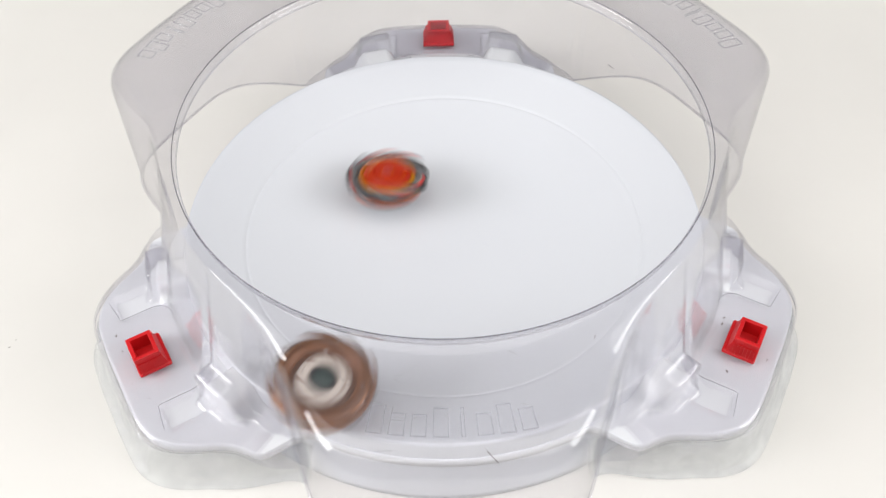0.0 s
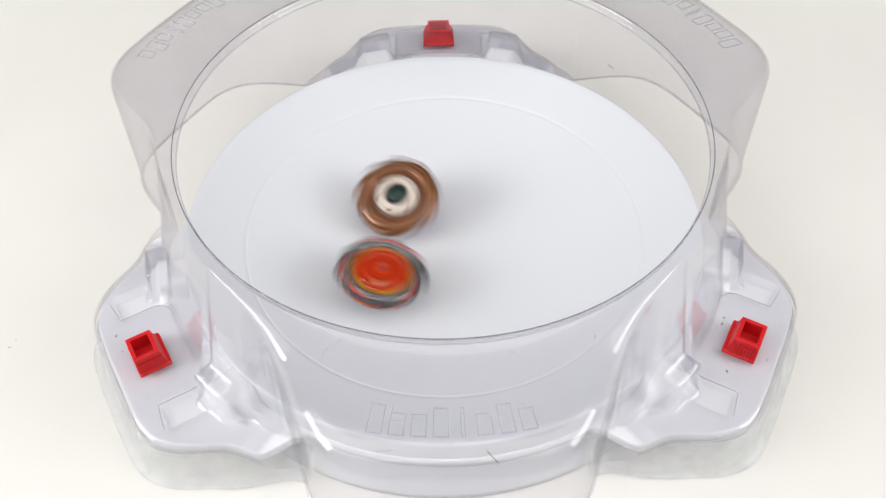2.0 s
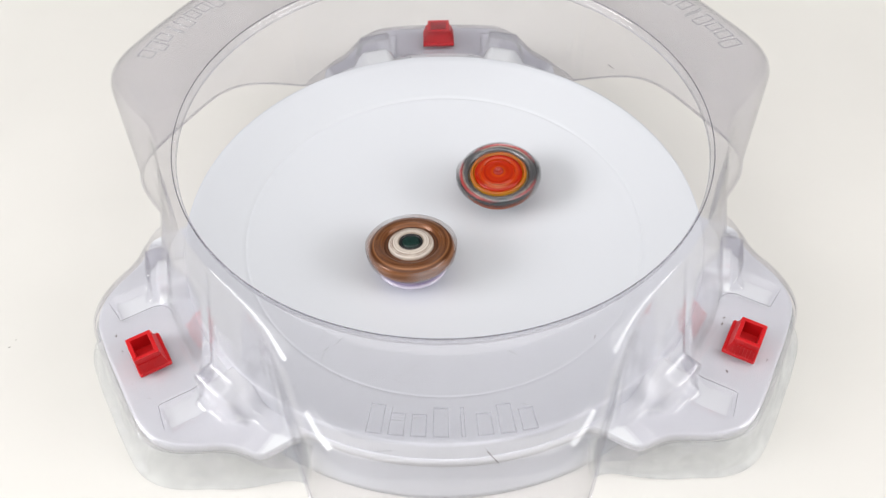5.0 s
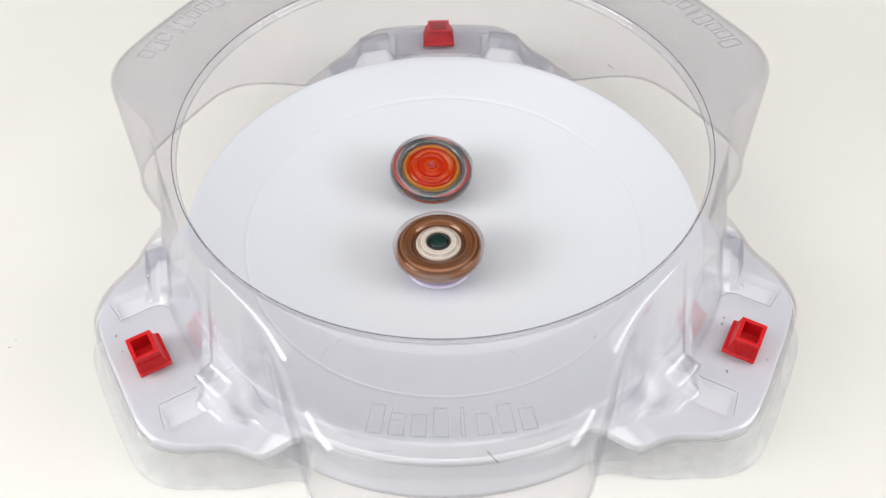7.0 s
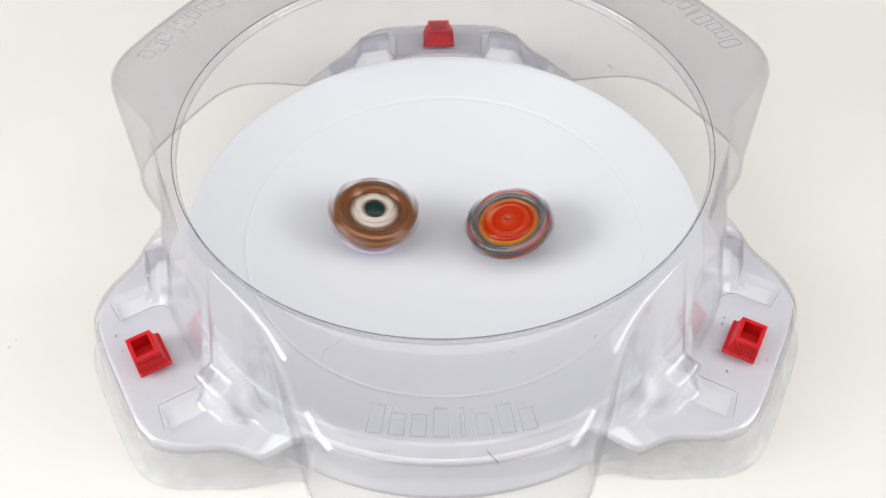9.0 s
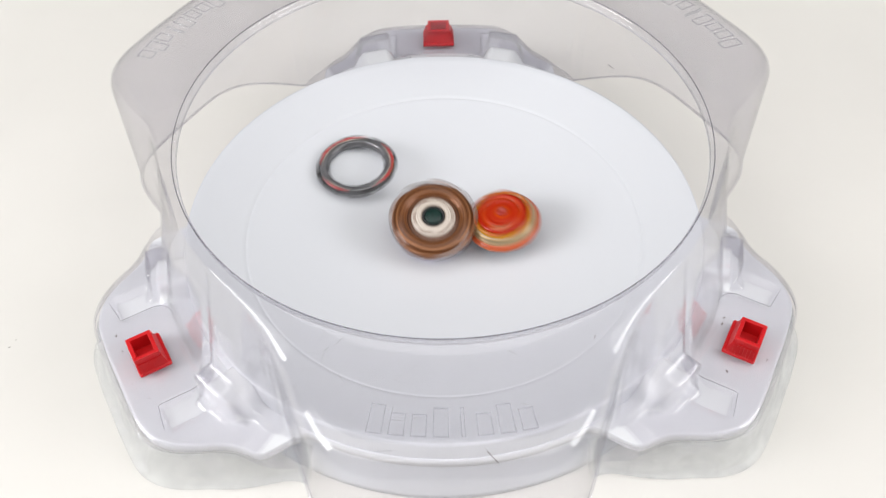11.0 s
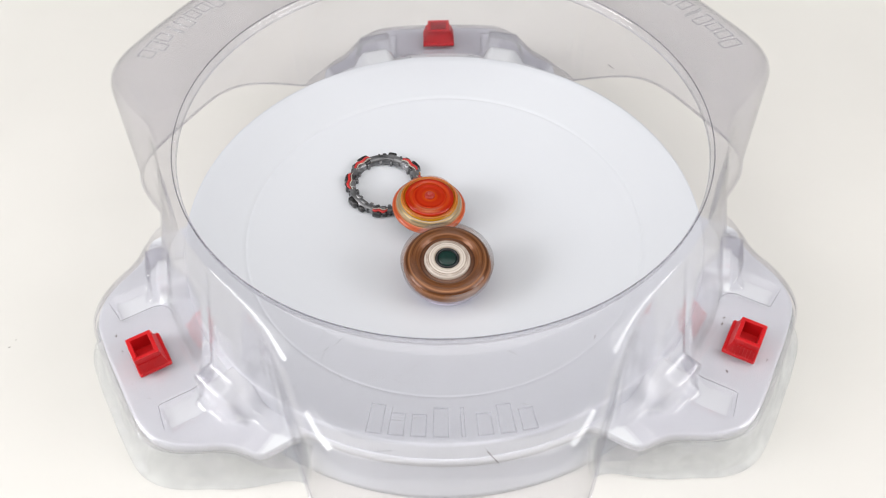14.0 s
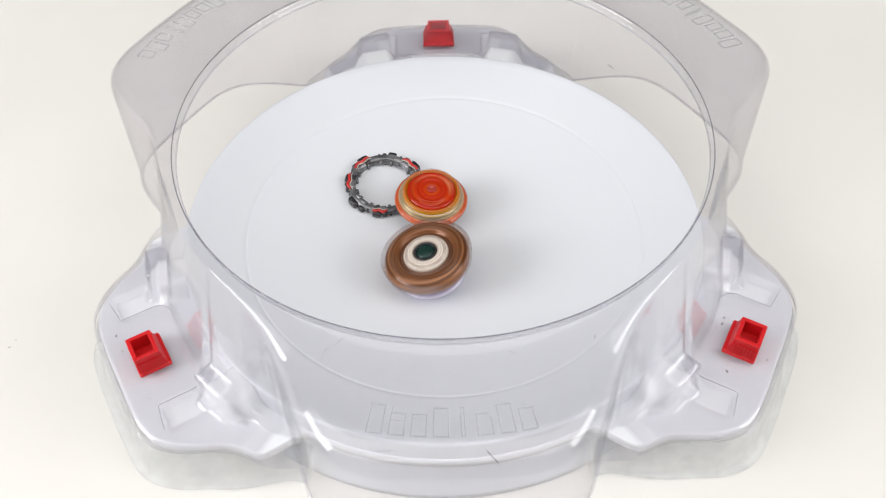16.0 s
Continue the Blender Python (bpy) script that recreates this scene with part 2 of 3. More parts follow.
def stadium():
    st = new("spinning_top_stadium")
    st.matrix_basis = pose(0, 0, 0, 0, 0, TURN)
    tagged(st, "round white dish under a clear plastic cover on the table", "toy stadium")
    # white dish with three lobes
    prof = [(q * S, bowl_height(q * S)) for q in np.linspace(0, 0.83, 22)]
    prof += [(q * S, bowl_height(q * S) - h * S) for q, h in ((0.836, 0.0), (0.8395, 0.0017), (0.8445, 0.0017), (0.848, 0.0))]
    prof += [(q * S, bowl_height(q * S)) for q in np.linspace(0.86, 1.068, 9)]
    prof += [(1.074 * S, zz(0.063)), (1.079 * S, zz(0.052)), (1.082 * S, zz(0.02)), (1.085 * S, zz(-0.05)), (1.100 * S, zz(-0.15)), (1.120 * S, zz(-0.225)), (1.130 * S, zz(-0.244)), (1.115 * S, zz(-0.249))]
    bm = lathe(prof, 180)
    part("dish", bm, WHITE, st, "glossy white shallow dish")
    bm = bmesh.new()
    n = 360
    rows = []
    for i in range(n):
        th = i * 360 / n
        d, b = around(th)
        e = abs(d)
        lobe = 1 - ease(27, 33, e)
        out = 1.088 + (lobe_reach(d) - 0.022 - 1.088) * lobe
        a = radians(th)
        row = []
        for k in np.linspace(0, 1, 40):
            r = 1.070 + (out - 1.070) * k
            row.append(bm.verts.new((r * S * math.cos(a), r * S * math.sin(a), zz(-0.022 + 0.078 * ear(d) * (1 - ease(1.188, 1.204, r))))))
        for r, z in ((out + 0.004, -0.030), (out + 0.008, -0.06), (out - 0.02, -0.065)):
            row.append(bm.verts.new((r * S * math.cos(a), r * S * math.sin(a), zz(z))))
        rows.append(row)
    for i in range(n):
        p, q = rows[i], rows[(i + 1) % n]
        for k in range(len(p) - 1):
            bm.faces.new((p[k], p[k + 1], q[k + 1], q[k]))
    part("base_plate", bm, BASE, st, "white base plate with three lobes")
    for c in (90, 210, 330):
        bm = bmesh.new()
        rows = []
        for d in np.linspace(-34, 34, 91):
            a, q = radians(c + d), skirt_reach(d)
            rows.append([bm.verts.new((r * S * math.cos(a), r * S * math.sin(a), zz(z))) for r, z in
                         ((q - 0.02, -0.070), (q - 0.004, -0.074), (q, -0.085), (q + 0.014, -0.15), (q + 0.028, -0.208), (q + 0.038, -0.228), (q + 0.060, -0.238))])
        for p, q in zip(rows, rows[1:]):
            for k in range(len(p) - 1):
                bm.faces.new((p[k], p[k + 1], q[k + 1], q[k]))
        skirt = part("base_skirt", bm, HAZY, st, "hazy translucent skirt standing on the table")
        sol = skirt.modifiers.new("sheet", "SOLIDIFY")
        sol.thickness, sol.offset = 0.0006, 1
    # clear cover
    bm = bmesh.new()
    n = 900
    rows = []
    for i in range(n):
        th = i * 360 / n
        a = radians(th)
        rows.append([bm.verts.new((r * S * math.cos(a), r * S * math.sin(a), zz(z))) for r, z in cover_profile(th)])
    for i in range(n):
        p, q = rows[i], rows[(i + 1) % n]
        for k in range(len(p) - 1):
            bm.faces.new((p[k], q[k], q[k + 1], p[k + 1]))
    cover = part("clear_cover", bm, CLEAR, st, "clear vacuum-formed plastic cover with three bulges")
    sol = cover.modifiers.new("sheet", "SOLIDIFY")
    sol.thickness, sol.offset = 0.0007, -1
    lip = [(0.9985 * S + 0.0003 * math.cos(k), zz(0.588) + 0.0001 + 0.0003 * math.sin(k)) for k in np.linspace(0, 2 * math.pi, 9)]
    part("rim_edge", lathe(lip, 180), EDGE, cover, "darker cut edge of the clear cover")
    low_lip = [(0.990 * S + 0.0003 * math.cos(k), zz(0.550) + 0.0003 * math.sin(k)) for k in np.linspace(0, 2 * math.pi, 9)]
    part("rim_edge", lathe(low_lip, 180), LETTER, cover, "pale clear bead of the cover")
    # raised word on each bulge, as plain bars
    for c in (30, 150, 270):
        for k in range(8):
            a = c + (k - 3.5) * 2.75
            h = 0.3 if k == 4 else 1.0
            tall = 0.004 if k in (0, 3, 4, 6) else 0
            inner = 1.245 - (0.022 if tall else 0)
            bm = bmesh.new()
            hi, lo, w = inner * S, 1.315 * S, 0.00045
            for q in ((a - h, a + h, hi, hi + w), (a - h, a + h, lo - w, lo), (a - h, a - h + 0.15, hi + w, lo - w), (a + h - 0.15, a + h, hi + w, lo - w)):
                curved_bar(bm, *q, -0.0002, 0.0003, 3)
            for v in bm.verts:
                v.co.z += flange_height(math.hypot(v.co.x, v.co.y) / S)
            part("embossed_mark", bm, LETTER, cover, smooth=False)
    for a, r, z, turn, long, mat in ((274.6, 1.372, 0.553, -52, 0.0032, DIRT), (262.0, 1.36, 0.562, 10, 0.003, LETTER), (40.5, 1.012, 0.30, 70, 0.003, DIRT),
                                     (293.6, 1.09, 0.583, 60, 0.0008, DIRT), (84.0, 1.05, 0.50, 10, 0.003, DIRT)):
        bm = box(bmesh.new(), -long, long, -0.00018, 0.00018, -0.0002, 0.0002, pose(0, 0, 0, 0, 0, turn), 0.0001)
        n = Vector((math.cos(radians(a)), math.sin(radians(a)), 0.9))
        part("scratch", bm, mat, cover, "short scratch in the clear plastic", False,
             Matrix.Translation((r * S * math.cos(radians(a)), r * S * math.sin(radians(a)), zz(z) + 0.0002)) @ n.to_track_quat("Z", "Y").to_matrix().to_4x4())
    rnd = random.Random(11)
    for k in range(26):
        a, r = rnd.uniform(247, 263) if k < 18 else rnd.uniform(264, 292), rnd.uniform(1.03, 1.27)
        bm = sector(-rnd.uniform(3, 9), rnd.uniform(3, 9), 0.0180, 0.0180 + rnd.uniform(0.00010, 0.00022), 0, 0.00006, 8)
        turn = rnd.uniform(0, 360)
        m = pose(r * S * math.cos(radians(a)), r * S * math.sin(radians(a)), flange_height(r) + 0.0001, 0, 0, turn) @ Matrix.Translation((-0.018, 0, 0))
        part("scratch", bm, SCORE, cover, "fine pale curved scratch", False, m)
    # thin dark bars put in for the shade along the pockets' creases
    for c in (90, 210, 330):
        for side in (-1, 1):
            m = pose(0, 0, 0, 0, 0, c)
            for line in ([(1.150, 0.143), (1.160, 0.183), (1.178, 0.209), (1.205, 0.219), (1.336, 0.219)], [(1.340, 0.222), (1.347, 0.270), (1.353, 0.322)]):
                bm = bmesh.new()
                for (xa, ya), (xb, yb) in zip(line, line[1:]):
                    long, turn = math.hypot(xb - xa, yb - ya) * S, math.degrees(math.atan2(side * (yb - ya), xb - xa))
                    box(bm, 0, long, -0.00011, 0.00011, 0.0001, 0.0003, pose(xa * S, side * ya * S, zz(0.0), 0, 0, turn))
                part("crease_shade_line", bm, EDGE, cover, smooth=False, m=m)
    # red clips
    def clip(c):
        m = pose(0, 0, 0, 0, 0, c)
        x0, z0 = 1.232 * S, zz(0.002)
        bm = box(bmesh.new(), x0, x0 + 0.0168, -0.0108, 0.0108, z0, z0 + 0.0024, bevel=0.0009)
        body = part("lock_clip", bm, RED, st, "ribbed red plastic clip with a hollow top", False, m)
        bm = bmesh.new()
        for x, y, z in ((0.0015, 0.0098, 0.0022), (0.0034, 0.0074, 0.0078)):
            for u, v in ((x0 + x, -y), (x0 + 0.0162, -y), (x0 + 0.0162, y), (x0 + x, y)):
                bm.verts.new((u, v, z0 + z))
        v = list(bm.verts)
        for q in ((0, 1, 5, 4), (1, 2, 6, 5), (2, 3, 7, 6), (3, 0, 4, 7)):
            bm.faces.new([v[k] for k in q])
        part("plinth", bm, RED, body, smooth=False)
        for side in (-1, 1):
            for k in range(8):
                u = x0 + 0.0034 + k * 0.0017
                bm = box(bmesh.new(), -0.0004, 0.0004, -0.0005, 0.0005, -0.0028, 0.0028, pose(u, side * 0.0091, z0 + 0.0050, side * 23.0, 0, 0))
                part("rib", bm, RED, body, smooth=False)
        bm = bmesh.new()
        a0, a1, b0, b1, lo, hi, w = x0 + 0.0034, x0 + 0.0163, -0.0075, 0.0075, z0 + 0.0022, z0 + 0.0110, 0.0021
        for q in ((a0, a1, b0, b0 + w), (a0, a1, b1 - w, b1), (a0, a0 + w, b0 + w, b1 - w), (a1 - w, a1, b0 + w, b1 - w)):
            box(bm, *q, lo, hi, bevel=0.0003)
        part("socket", bm, RED, body, smooth=False)
    for c in (90, 210, 330):
        clip(c)
    rnd = random.Random(4)
    for c in (90, 210, 330):
        for i in range(5):
            a, r = radians(c + rnd.uniform(-8, 8)), rnd.uniform(1.19, 1.40)
            if abs(math.degrees(a) - c) < 5.5 and 1.2 < r < 1.38:
                r = rnd.choice((1.20, 1.395))
            q = rnd.uniform(0.0003, 0.0008)
            bm = box(bmesh.new(), -q, q, -q * 0.5, q * 0.5, 0, 0.0002)
            part("scuff_mark", bm, DIRT, st, "dark speck", False, pose(r * S * math.cos(a), r * S * math.sin(a), zz(0.0) + 0.0001, 0, 0, rnd.uniform(0, 180)))
    return st


def crumb(x, y, q):
    bm = box(bmesh.new(), -q, q, -q * 0.6, q * 0.6, 0, q * 0.5, pose(0, 0, 0, 0, 0, 35), q * 0.2)
    ob = new("crumb", mesh_of("crumb", bm, SCRAP, False))
    ob.location = (x, y, 0.0)
    tagged(ob, "tiny grey crumb lying on the white table", "crumb", "crumbs on the table")


# ---- the spinning tops ----
MM = 0.001
DARK = mottled("gunmetal_plastic", (0.012, 0.012, 0.013), (0.05, 0.048, 0.05), 250, 0.16, 0.1, 0.2, 0.4)
STEEL = mottled("grey_steel", (0.09, 0.09, 0.095), (0.30, 0.30, 0.31), 160, 0.2, 0.15, 0.5)
RINGRED = mottled("red_paint", (0.50, 0.02, 0.02), (0.60, 0.04, 0.035), 300, 0.4)
CREAM = mottled("cream_paint", (0.50, 0.45, 0.37), (0.62, 0.56, 0.48), 300, 0.45)
ORANGE = ringed("orange_clear_plastic", [(0.3, (0.44, 0.065, 0.02)), (0.55, (0.55, 0.13, 0.045)), (0.75, (0.56, 0.21, 0.10))], 700, 0.2)
BEIGE = ringed("grey_gold_band", [(0.3, (0.26, 0.22, 0.14)), (0.5, (0.48, 0.30, 0.12)), (0.7, (0.42, 0.38, 0.32))], 900, 0.3, 0.3)
YELLOW = ringed("amber_plastic", [(0.36, (0.34, 0.075, 0.003)), (0.5, (0.56, 0.25, 0.012)), (0.64, (0.44, 0.13, 0.006))], 1100, 0.16, 0, 0.1, gloss=0.35)
CRIMSON = ringed("red_orange_plastic", [(0.34, (0.40, 0.013, 0.002)), (0.5, (0.47, 0.026, 0.003)), (0.66, (0.54, 0.070, 0.005))], 420, 0.15, 0, 0.12, gloss=0.38)
PINK = mottled("pink_plastic", (0.36, 0.02, 0.012), (0.46, 0.045, 0.03), 400, 0.3)
BROWN = ringed("copper_brown_plastic", [(0.25, (0.085, 0.028, 0.009)), (0.5, (0.20, 0.072, 0.024)), (0.75, (0.33, 0.145, 0.062))], 650, 0.28, 0.25)
UMBER = ringed("dark_brown_plastic", [(0.3, (0.09, 0.04, 0.025)), (0.7, (0.20, 0.09, 0.05))], 700, 0.4)
IVORY = ringed("ivory_plastic", [(0.3, (0.34, 0.26, 0.20)), (0.6, (0.70, 0.63, 0.56))], 800, 0.35)
GREEN = mottled("dark_green_gem", (0.002, 0.015, 0.012), (0.004, 0.036, 0.028), 500, 0.4)
BLACK = mottled("black_plastic", (0.012, 0.012, 0.013), (0.03, 0.03, 0.03), 300, 0.4)
LILAC = ringed("lilac_clear_plastic", [(0.3, (0.36, 0.30, 0.50)), (0.7, (0.66, 0.62, 0.74))], 700, 0.2)
BLADE = clear_plastic("smoky_clear_blade", (0.62, 0.52, 0.47), 0.25, 0.1)


def turned(profile):
    return [(r * MM, z * MM) for r, z in profile]


def orange_top():
    """Tip at its origin, axis along z."""
    t = new("orange_spinning_top")
    tagged(t, "orange and red plastic spinning top whirling in the white dish", "spinning top", "spinning tops in the dish")
    part("tip", lathe(turned([(0, 0), (1.6, 0.3), (2.6, 1.5), (3.2, 5), (7, 6.5), (8.5, 8), (8.5, 12.5), (0, 12.5)]), 40), BLACK, t, "black driver tip")
    part("disc", lathe(turned([(0, 9.5), (14, 9.5), (18.5, 10.2), (19.4, 11), (19.4, 12.4), (17, 13.2), (0, 13.2)]), 64,), STEEL, t, "grey metal disc")
    part("flange", lathe(turned([(12, 12.5), (20.6, 12.9), (21.6, 13.8), (21.7, 14.8), (21.0, 15.8), (19.6, 16.6), (12, 16.8)]), 96), ORANGE, t, "orange flared flange")
    part("band", lathe(turned([(12, 16.4), (19.4, 16.5), (19.3, 17.6), (18.3, 19.4), (17.6, 20), (12, 20)]), 96), BEIGE, t, "grey and gold band")
    part("collar", lathe(turned([(12, 19.4), (17.0, 19.6), (17.0, 20.8), (16.6, 21.8), (15.8, 22.3), (15.2, 22.1), (14.6, 21.2), (12, 21.2)]), 96), YELLOW, t, "amber outer collar")
    part("cap", lathe(turned([(14.4, 20.9), (14.3, 22.1), (13.4, 22.8), (12.0, 22.7), (11.4, 22.2), (10.4, 22.3), (9.6, 23.0), (8.2, 23.0), (7.6, 22.6),
                              (6.5, 22.9), (4.0, 23.3), (2.8, 23.2), (0, 23.2)]), 96), CRIMSON, t, "red ridged cap")
    part("hub", lathe(turned([(2.9, 23.0), (2.8, 24.2), (2.3, 24.6), (1.5, 24.4), (1.2, 23.6), (0, 23.5)]), 32), PINK, t, "pink hub with a hollow")
    for k in range(3):
        part("cap_ridge", sector(k * 120, k * 120 + 46, 9.9 * MM, 13.2 * MM, 22.2 * MM, 23.4 * MM, 6), ORANGE if k % 2 else CRIMSON, t)
    for k in range(6):
        part("collar_tab", sector(k * 60, k * 60 + 22, 15.2 * MM, 16.7 * MM, 21.6 * MM, 22.7 * MM, 4), ORANGE, t)
    return t


def brown_top():
    t = new("brown_spinning_top")
    tagged(t, "copper-brown spinning top with ivory face and dark green centre", "spinning top", "spinning tops in the dish")
    part("tip", lathe(turned([(0, 0), (1.8, 0.3), (2.6, 1.2), (3.2, 3.5), (8, 4.6), (9, 6), (9, 12), (0, 12)]), 40), BLACK, t, "black driver tip")
    part("disc", lathe(turned([(0, 6.0), (15, 5.9), (18.6, 6.4), (19.6, 7.2), (19.4, 8.2), (17, 9.2), (0, 9.2)]), 72), LILAC, t, "pale lilac clear disc")
    part("under_plate", lathe(turned([(0, 9), (16.5, 9.2), (18.5, 11.0), (20.5, 13.6), (0, 14)]), 72), UMBER, t)
    part("body", lathe(turned([(12, 13), (19.8, 13.2), (22.2, 14.8), (23.6, 17.2), (24.1, 19.6), (23.8, 21.6), (22.6, 23.4), (20.0, 24.5), (17.0, 24.8),
                               (15.6, 24.0), (14.9, 22.0), (12, 21.6)]), 96), BROWN, t, "copper-brown ring body")
    part("groove", lathe(turned([(12.5, 21.6), (15.4, 22.0), (15.2, 22.6), (12.5, 22.6)]), 72), UMBER, t, "dark groove round the face")
    part("face", lathe(turned([(12.8, 21.0), (12.7, 23.2), (12.3, 24.2), (11.4, 24.8), (10.0, 25.1), (8.4, 25.5), (7.2, 25.6), (6.7, 25.0), (6.5, 23.6), (0, 23.6)]), 96), IVORY, t, "ivory ring face")
    part("socket", lathe(turned([(6.6, 23.5), (6.5, 25.2), (5.9, 25.6), (5.3, 25.2), (5.2, 23.8), (0, 23.8)]), 48), BLACK, t, "black centre socket")
    part("gem", lathe(turned([(5.1, 23.7), (5.0, 25.0), (3.9, 25.6), (0, 25.8)]), 40), GREEN, t, "dark green gem")
    for k in range(6):
        part("face_groove", sector(k * 60, k * 60 + 12, 9.2 * MM, 12.0 * MM, 23.4 * MM, 25.1 * MM, 3, -0.5 * MM), UMBER, t)
    for k in range(8):
        part("blade", sector(k * 45, k * 45 + 20, 21.0 * MM, 24.9 * MM, 17.4 * MM, 23.0 * MM, 5, 0.8 * MM), BLADE if k % 2 else BROWN, t)
    for k in range(6):
        part("rib", sector(k * 60 + 8, k * 60 + 34, 17.0 * MM, 21.0 * MM, 23.0 * MM, 25.0 * MM, 5, -0.6 * MM), UMBER if k % 2 else BROWN, t)
    return t


def fin(a0, a1, r0, r1, z0, z1, n=9):
    """A curved blade (millimetres) that tapers to both ends and slopes inwards at its top."""
    bm = bmesh.new()
    rows = []
    for i in range(n + 1):
        k = i / n
        swell = (1 - abs(2 * k - 1) ** 6) ** 0.5
        a = radians(a0 + (a1 - a0) * k)
        out, high = r0 + 0.5 + (r1 - r0 - 0.5) * swell, z0 + (z1 - z0) * (0.55 + 0.45 * swell)
        rows.append([bm.verts.new((r * MM * math.cos(a), r * MM * math.sin(a), z * MM)) for r, z in
                     ((r0, z0), (out - 0.5, z0), (out, z0 + 0.6), (out - 0.3, high - 0.5), (out - 0.9, high), (r0, high - 0.2))])
    for p, q in zip(rows, rows[1:]):
        for i in range(6):
            j = (i + 1) % 6
            bm.faces.new((p[i], q[i], q[j], p[j]))
    bm.faces.new(rows[0])
    bm.faces.new(rows[-1][::-1])
    return bm


def ribbon(a0, a1, r, wide, swing, z0, z1, n=18):
    """A painted band (millimetres) that winds in and out along the ring."""
    bm = bmesh.new()
    rows = []
    for i in range(n + 1):
        k = i / n
        a = radians(a0 + (a1 - a0) * k)
        mid, half = r + swing * math.sin(k * 11), wide / 2 * (0.55 + 0.45 * math.sin(math.pi * k))
        rows.append([bm.verts.new((q * MM * math.cos(a), q * MM * math.sin(a), z * MM)) for q, z in
                     ((mid - half, z0), (mid + half, z0), (mid + half, z1), (mid - half, z1))])
    for p, q in zip(rows, rows[1:]):
        for i in range(4):
            j = (i + 1) % 4
            bm.faces.new((p[i], q[i], q[j], p[j]))
    bm.faces.new(rows[0])
    bm.faces.new(rows[-1][::-1])
    return bm


def armour_ring():
    """Lies on its underside; origin in its middle."""
    t = new("armour_ring")
    tagged(t, "dark grey metal ring with red painted segments and notches", "ring")
    part("hoop", lathe(turned([(17.9, 0.4), (18.6, 0), (21.6, 0), (22.6, 1.0), (23.0, 3.4), (22.2, 4.6), (19.4, 4.4), (18.2, 3.6), (17.9, 0.4)]), 96), STEEL, t, "grey metal hoop")
    for k in range(8):
        a = k * 45 + 4
        long = 33 if k % 4 else 24
        rim = 25.7 if k % 2 else 25.1
        part("blade", fin(a, a + long * 0.64, 21.6, rim, 0.6, 4.6), DARK, t, "glossy dark grey blade")
        part("blade", fin(a + long * 0.68, a + long, 21.6, rim - 0.7, 0.6, 4.2), DARK, t, "glossy dark grey blade")
        if k in (1, 2, 4, 6, 7):
            part("paint_flash", ribbon(a + 1, a + long, 22.3, 1.7, 0.5, 3.9, 4.95), RINGRED, t, "wavy red painted flash")
            part("paint_line", ribbon(a - 1, a + long + 1, 20.9, 0.5, 0.5, 3.9, 4.85), CREAM, t, "wavy cream painted line")
        part("stud", lathe(turned([(0, 0.4), (1.0, 0.4), (1.0, 3.0), (0.6, 3.6), (0, 3.7)]), 10), STEEL, t, "grey inner stud",
             m=pose(17.5 * MM * math.cos(radians(a + long * 0.3)), 17.5 * MM * math.sin(radians(a + long * 0.3)), 0))
        part("plate", sector(a + 3, a + long * 0.42, 18.3 * MM, 20.2 * MM, 3.4 * MM, 4.75 * MM, 4), DARK if k % 3 else STEEL, t, "dark grey inner plate")
        part("plate", sector(a + long * 0.55, a + long - 2, 18.5 * MM, 20.6 * MM, 3.4 * MM, 4.7 * MM, 4), STEEL, t)
        part("stud", sector(a + long + 2, a + long + 8, 16.9 * MM, 18.4 * MM, 1.0 * MM, 3.6 * MM, 3), STEEL, t, "grey inner stud")
        part("notch_pin", sector(a + long + 3.5, a + long + 6.5, 19.6 * MM, 23.2 * MM, 0.8 * MM, 4.4 * MM, 2), YELLOW if k == 6 else DARK, t)
    return t


# ---- what moves ----
def glide(rows, t):
    """Catmull-Rom through rows of (time, values...)."""
    i = 0
    while i < len(rows) - 2 and rows[i + 1][0] <= t:
        i += 1
    a, b = rows[i], rows[i + 1]
    p, q = rows[max(0, i - 1)], rows[min(len(rows) - 1, i + 2)]
    h = b[0] - a[0]
    k = min(1.0, max(0.0, (t - a[0]) / h))
    out = []
    for j in range(1, len(a)):
        ma = (b[j] - p[j]) / max(1e-6, b[0] - p[0]) * h
        mb = (q[j] - a[j]) / max(1e-6, q[0] - a[0]) * h
        out.append((2 * k ** 3 - 3 * k ** 2 + 1) * a[j] + (k ** 3 - 2 * k ** 2 + k) * ma
                   + (3 * k ** 2 - 2 * k ** 3) * b[j] + (k ** 3 - k ** 2) * mb)
    return out


def standing(x, y, tx, ty, turn, lift=0.0):
    """Pose of a thing that stands in the dish at x, y (millimetres), its axis leaning by tx and ty (hundredths), turned about it."""
    n = Vector((tx / 100, ty / 100, math.sqrt(max(0.05, 1 - (tx * tx + ty * ty) / 1e4)))).normalized()
    x, y = x * MM, y * MM
    z = bowl_height(min(math.hypot(x, y), 1.07 * S)) + lift
    return Matrix.Translation((x, y, z)) @ Vector((0, 0, 1)).rotation_difference(n).to_matrix().to_4x4() @ pose(0, 0, 0, 0, 0, turn)


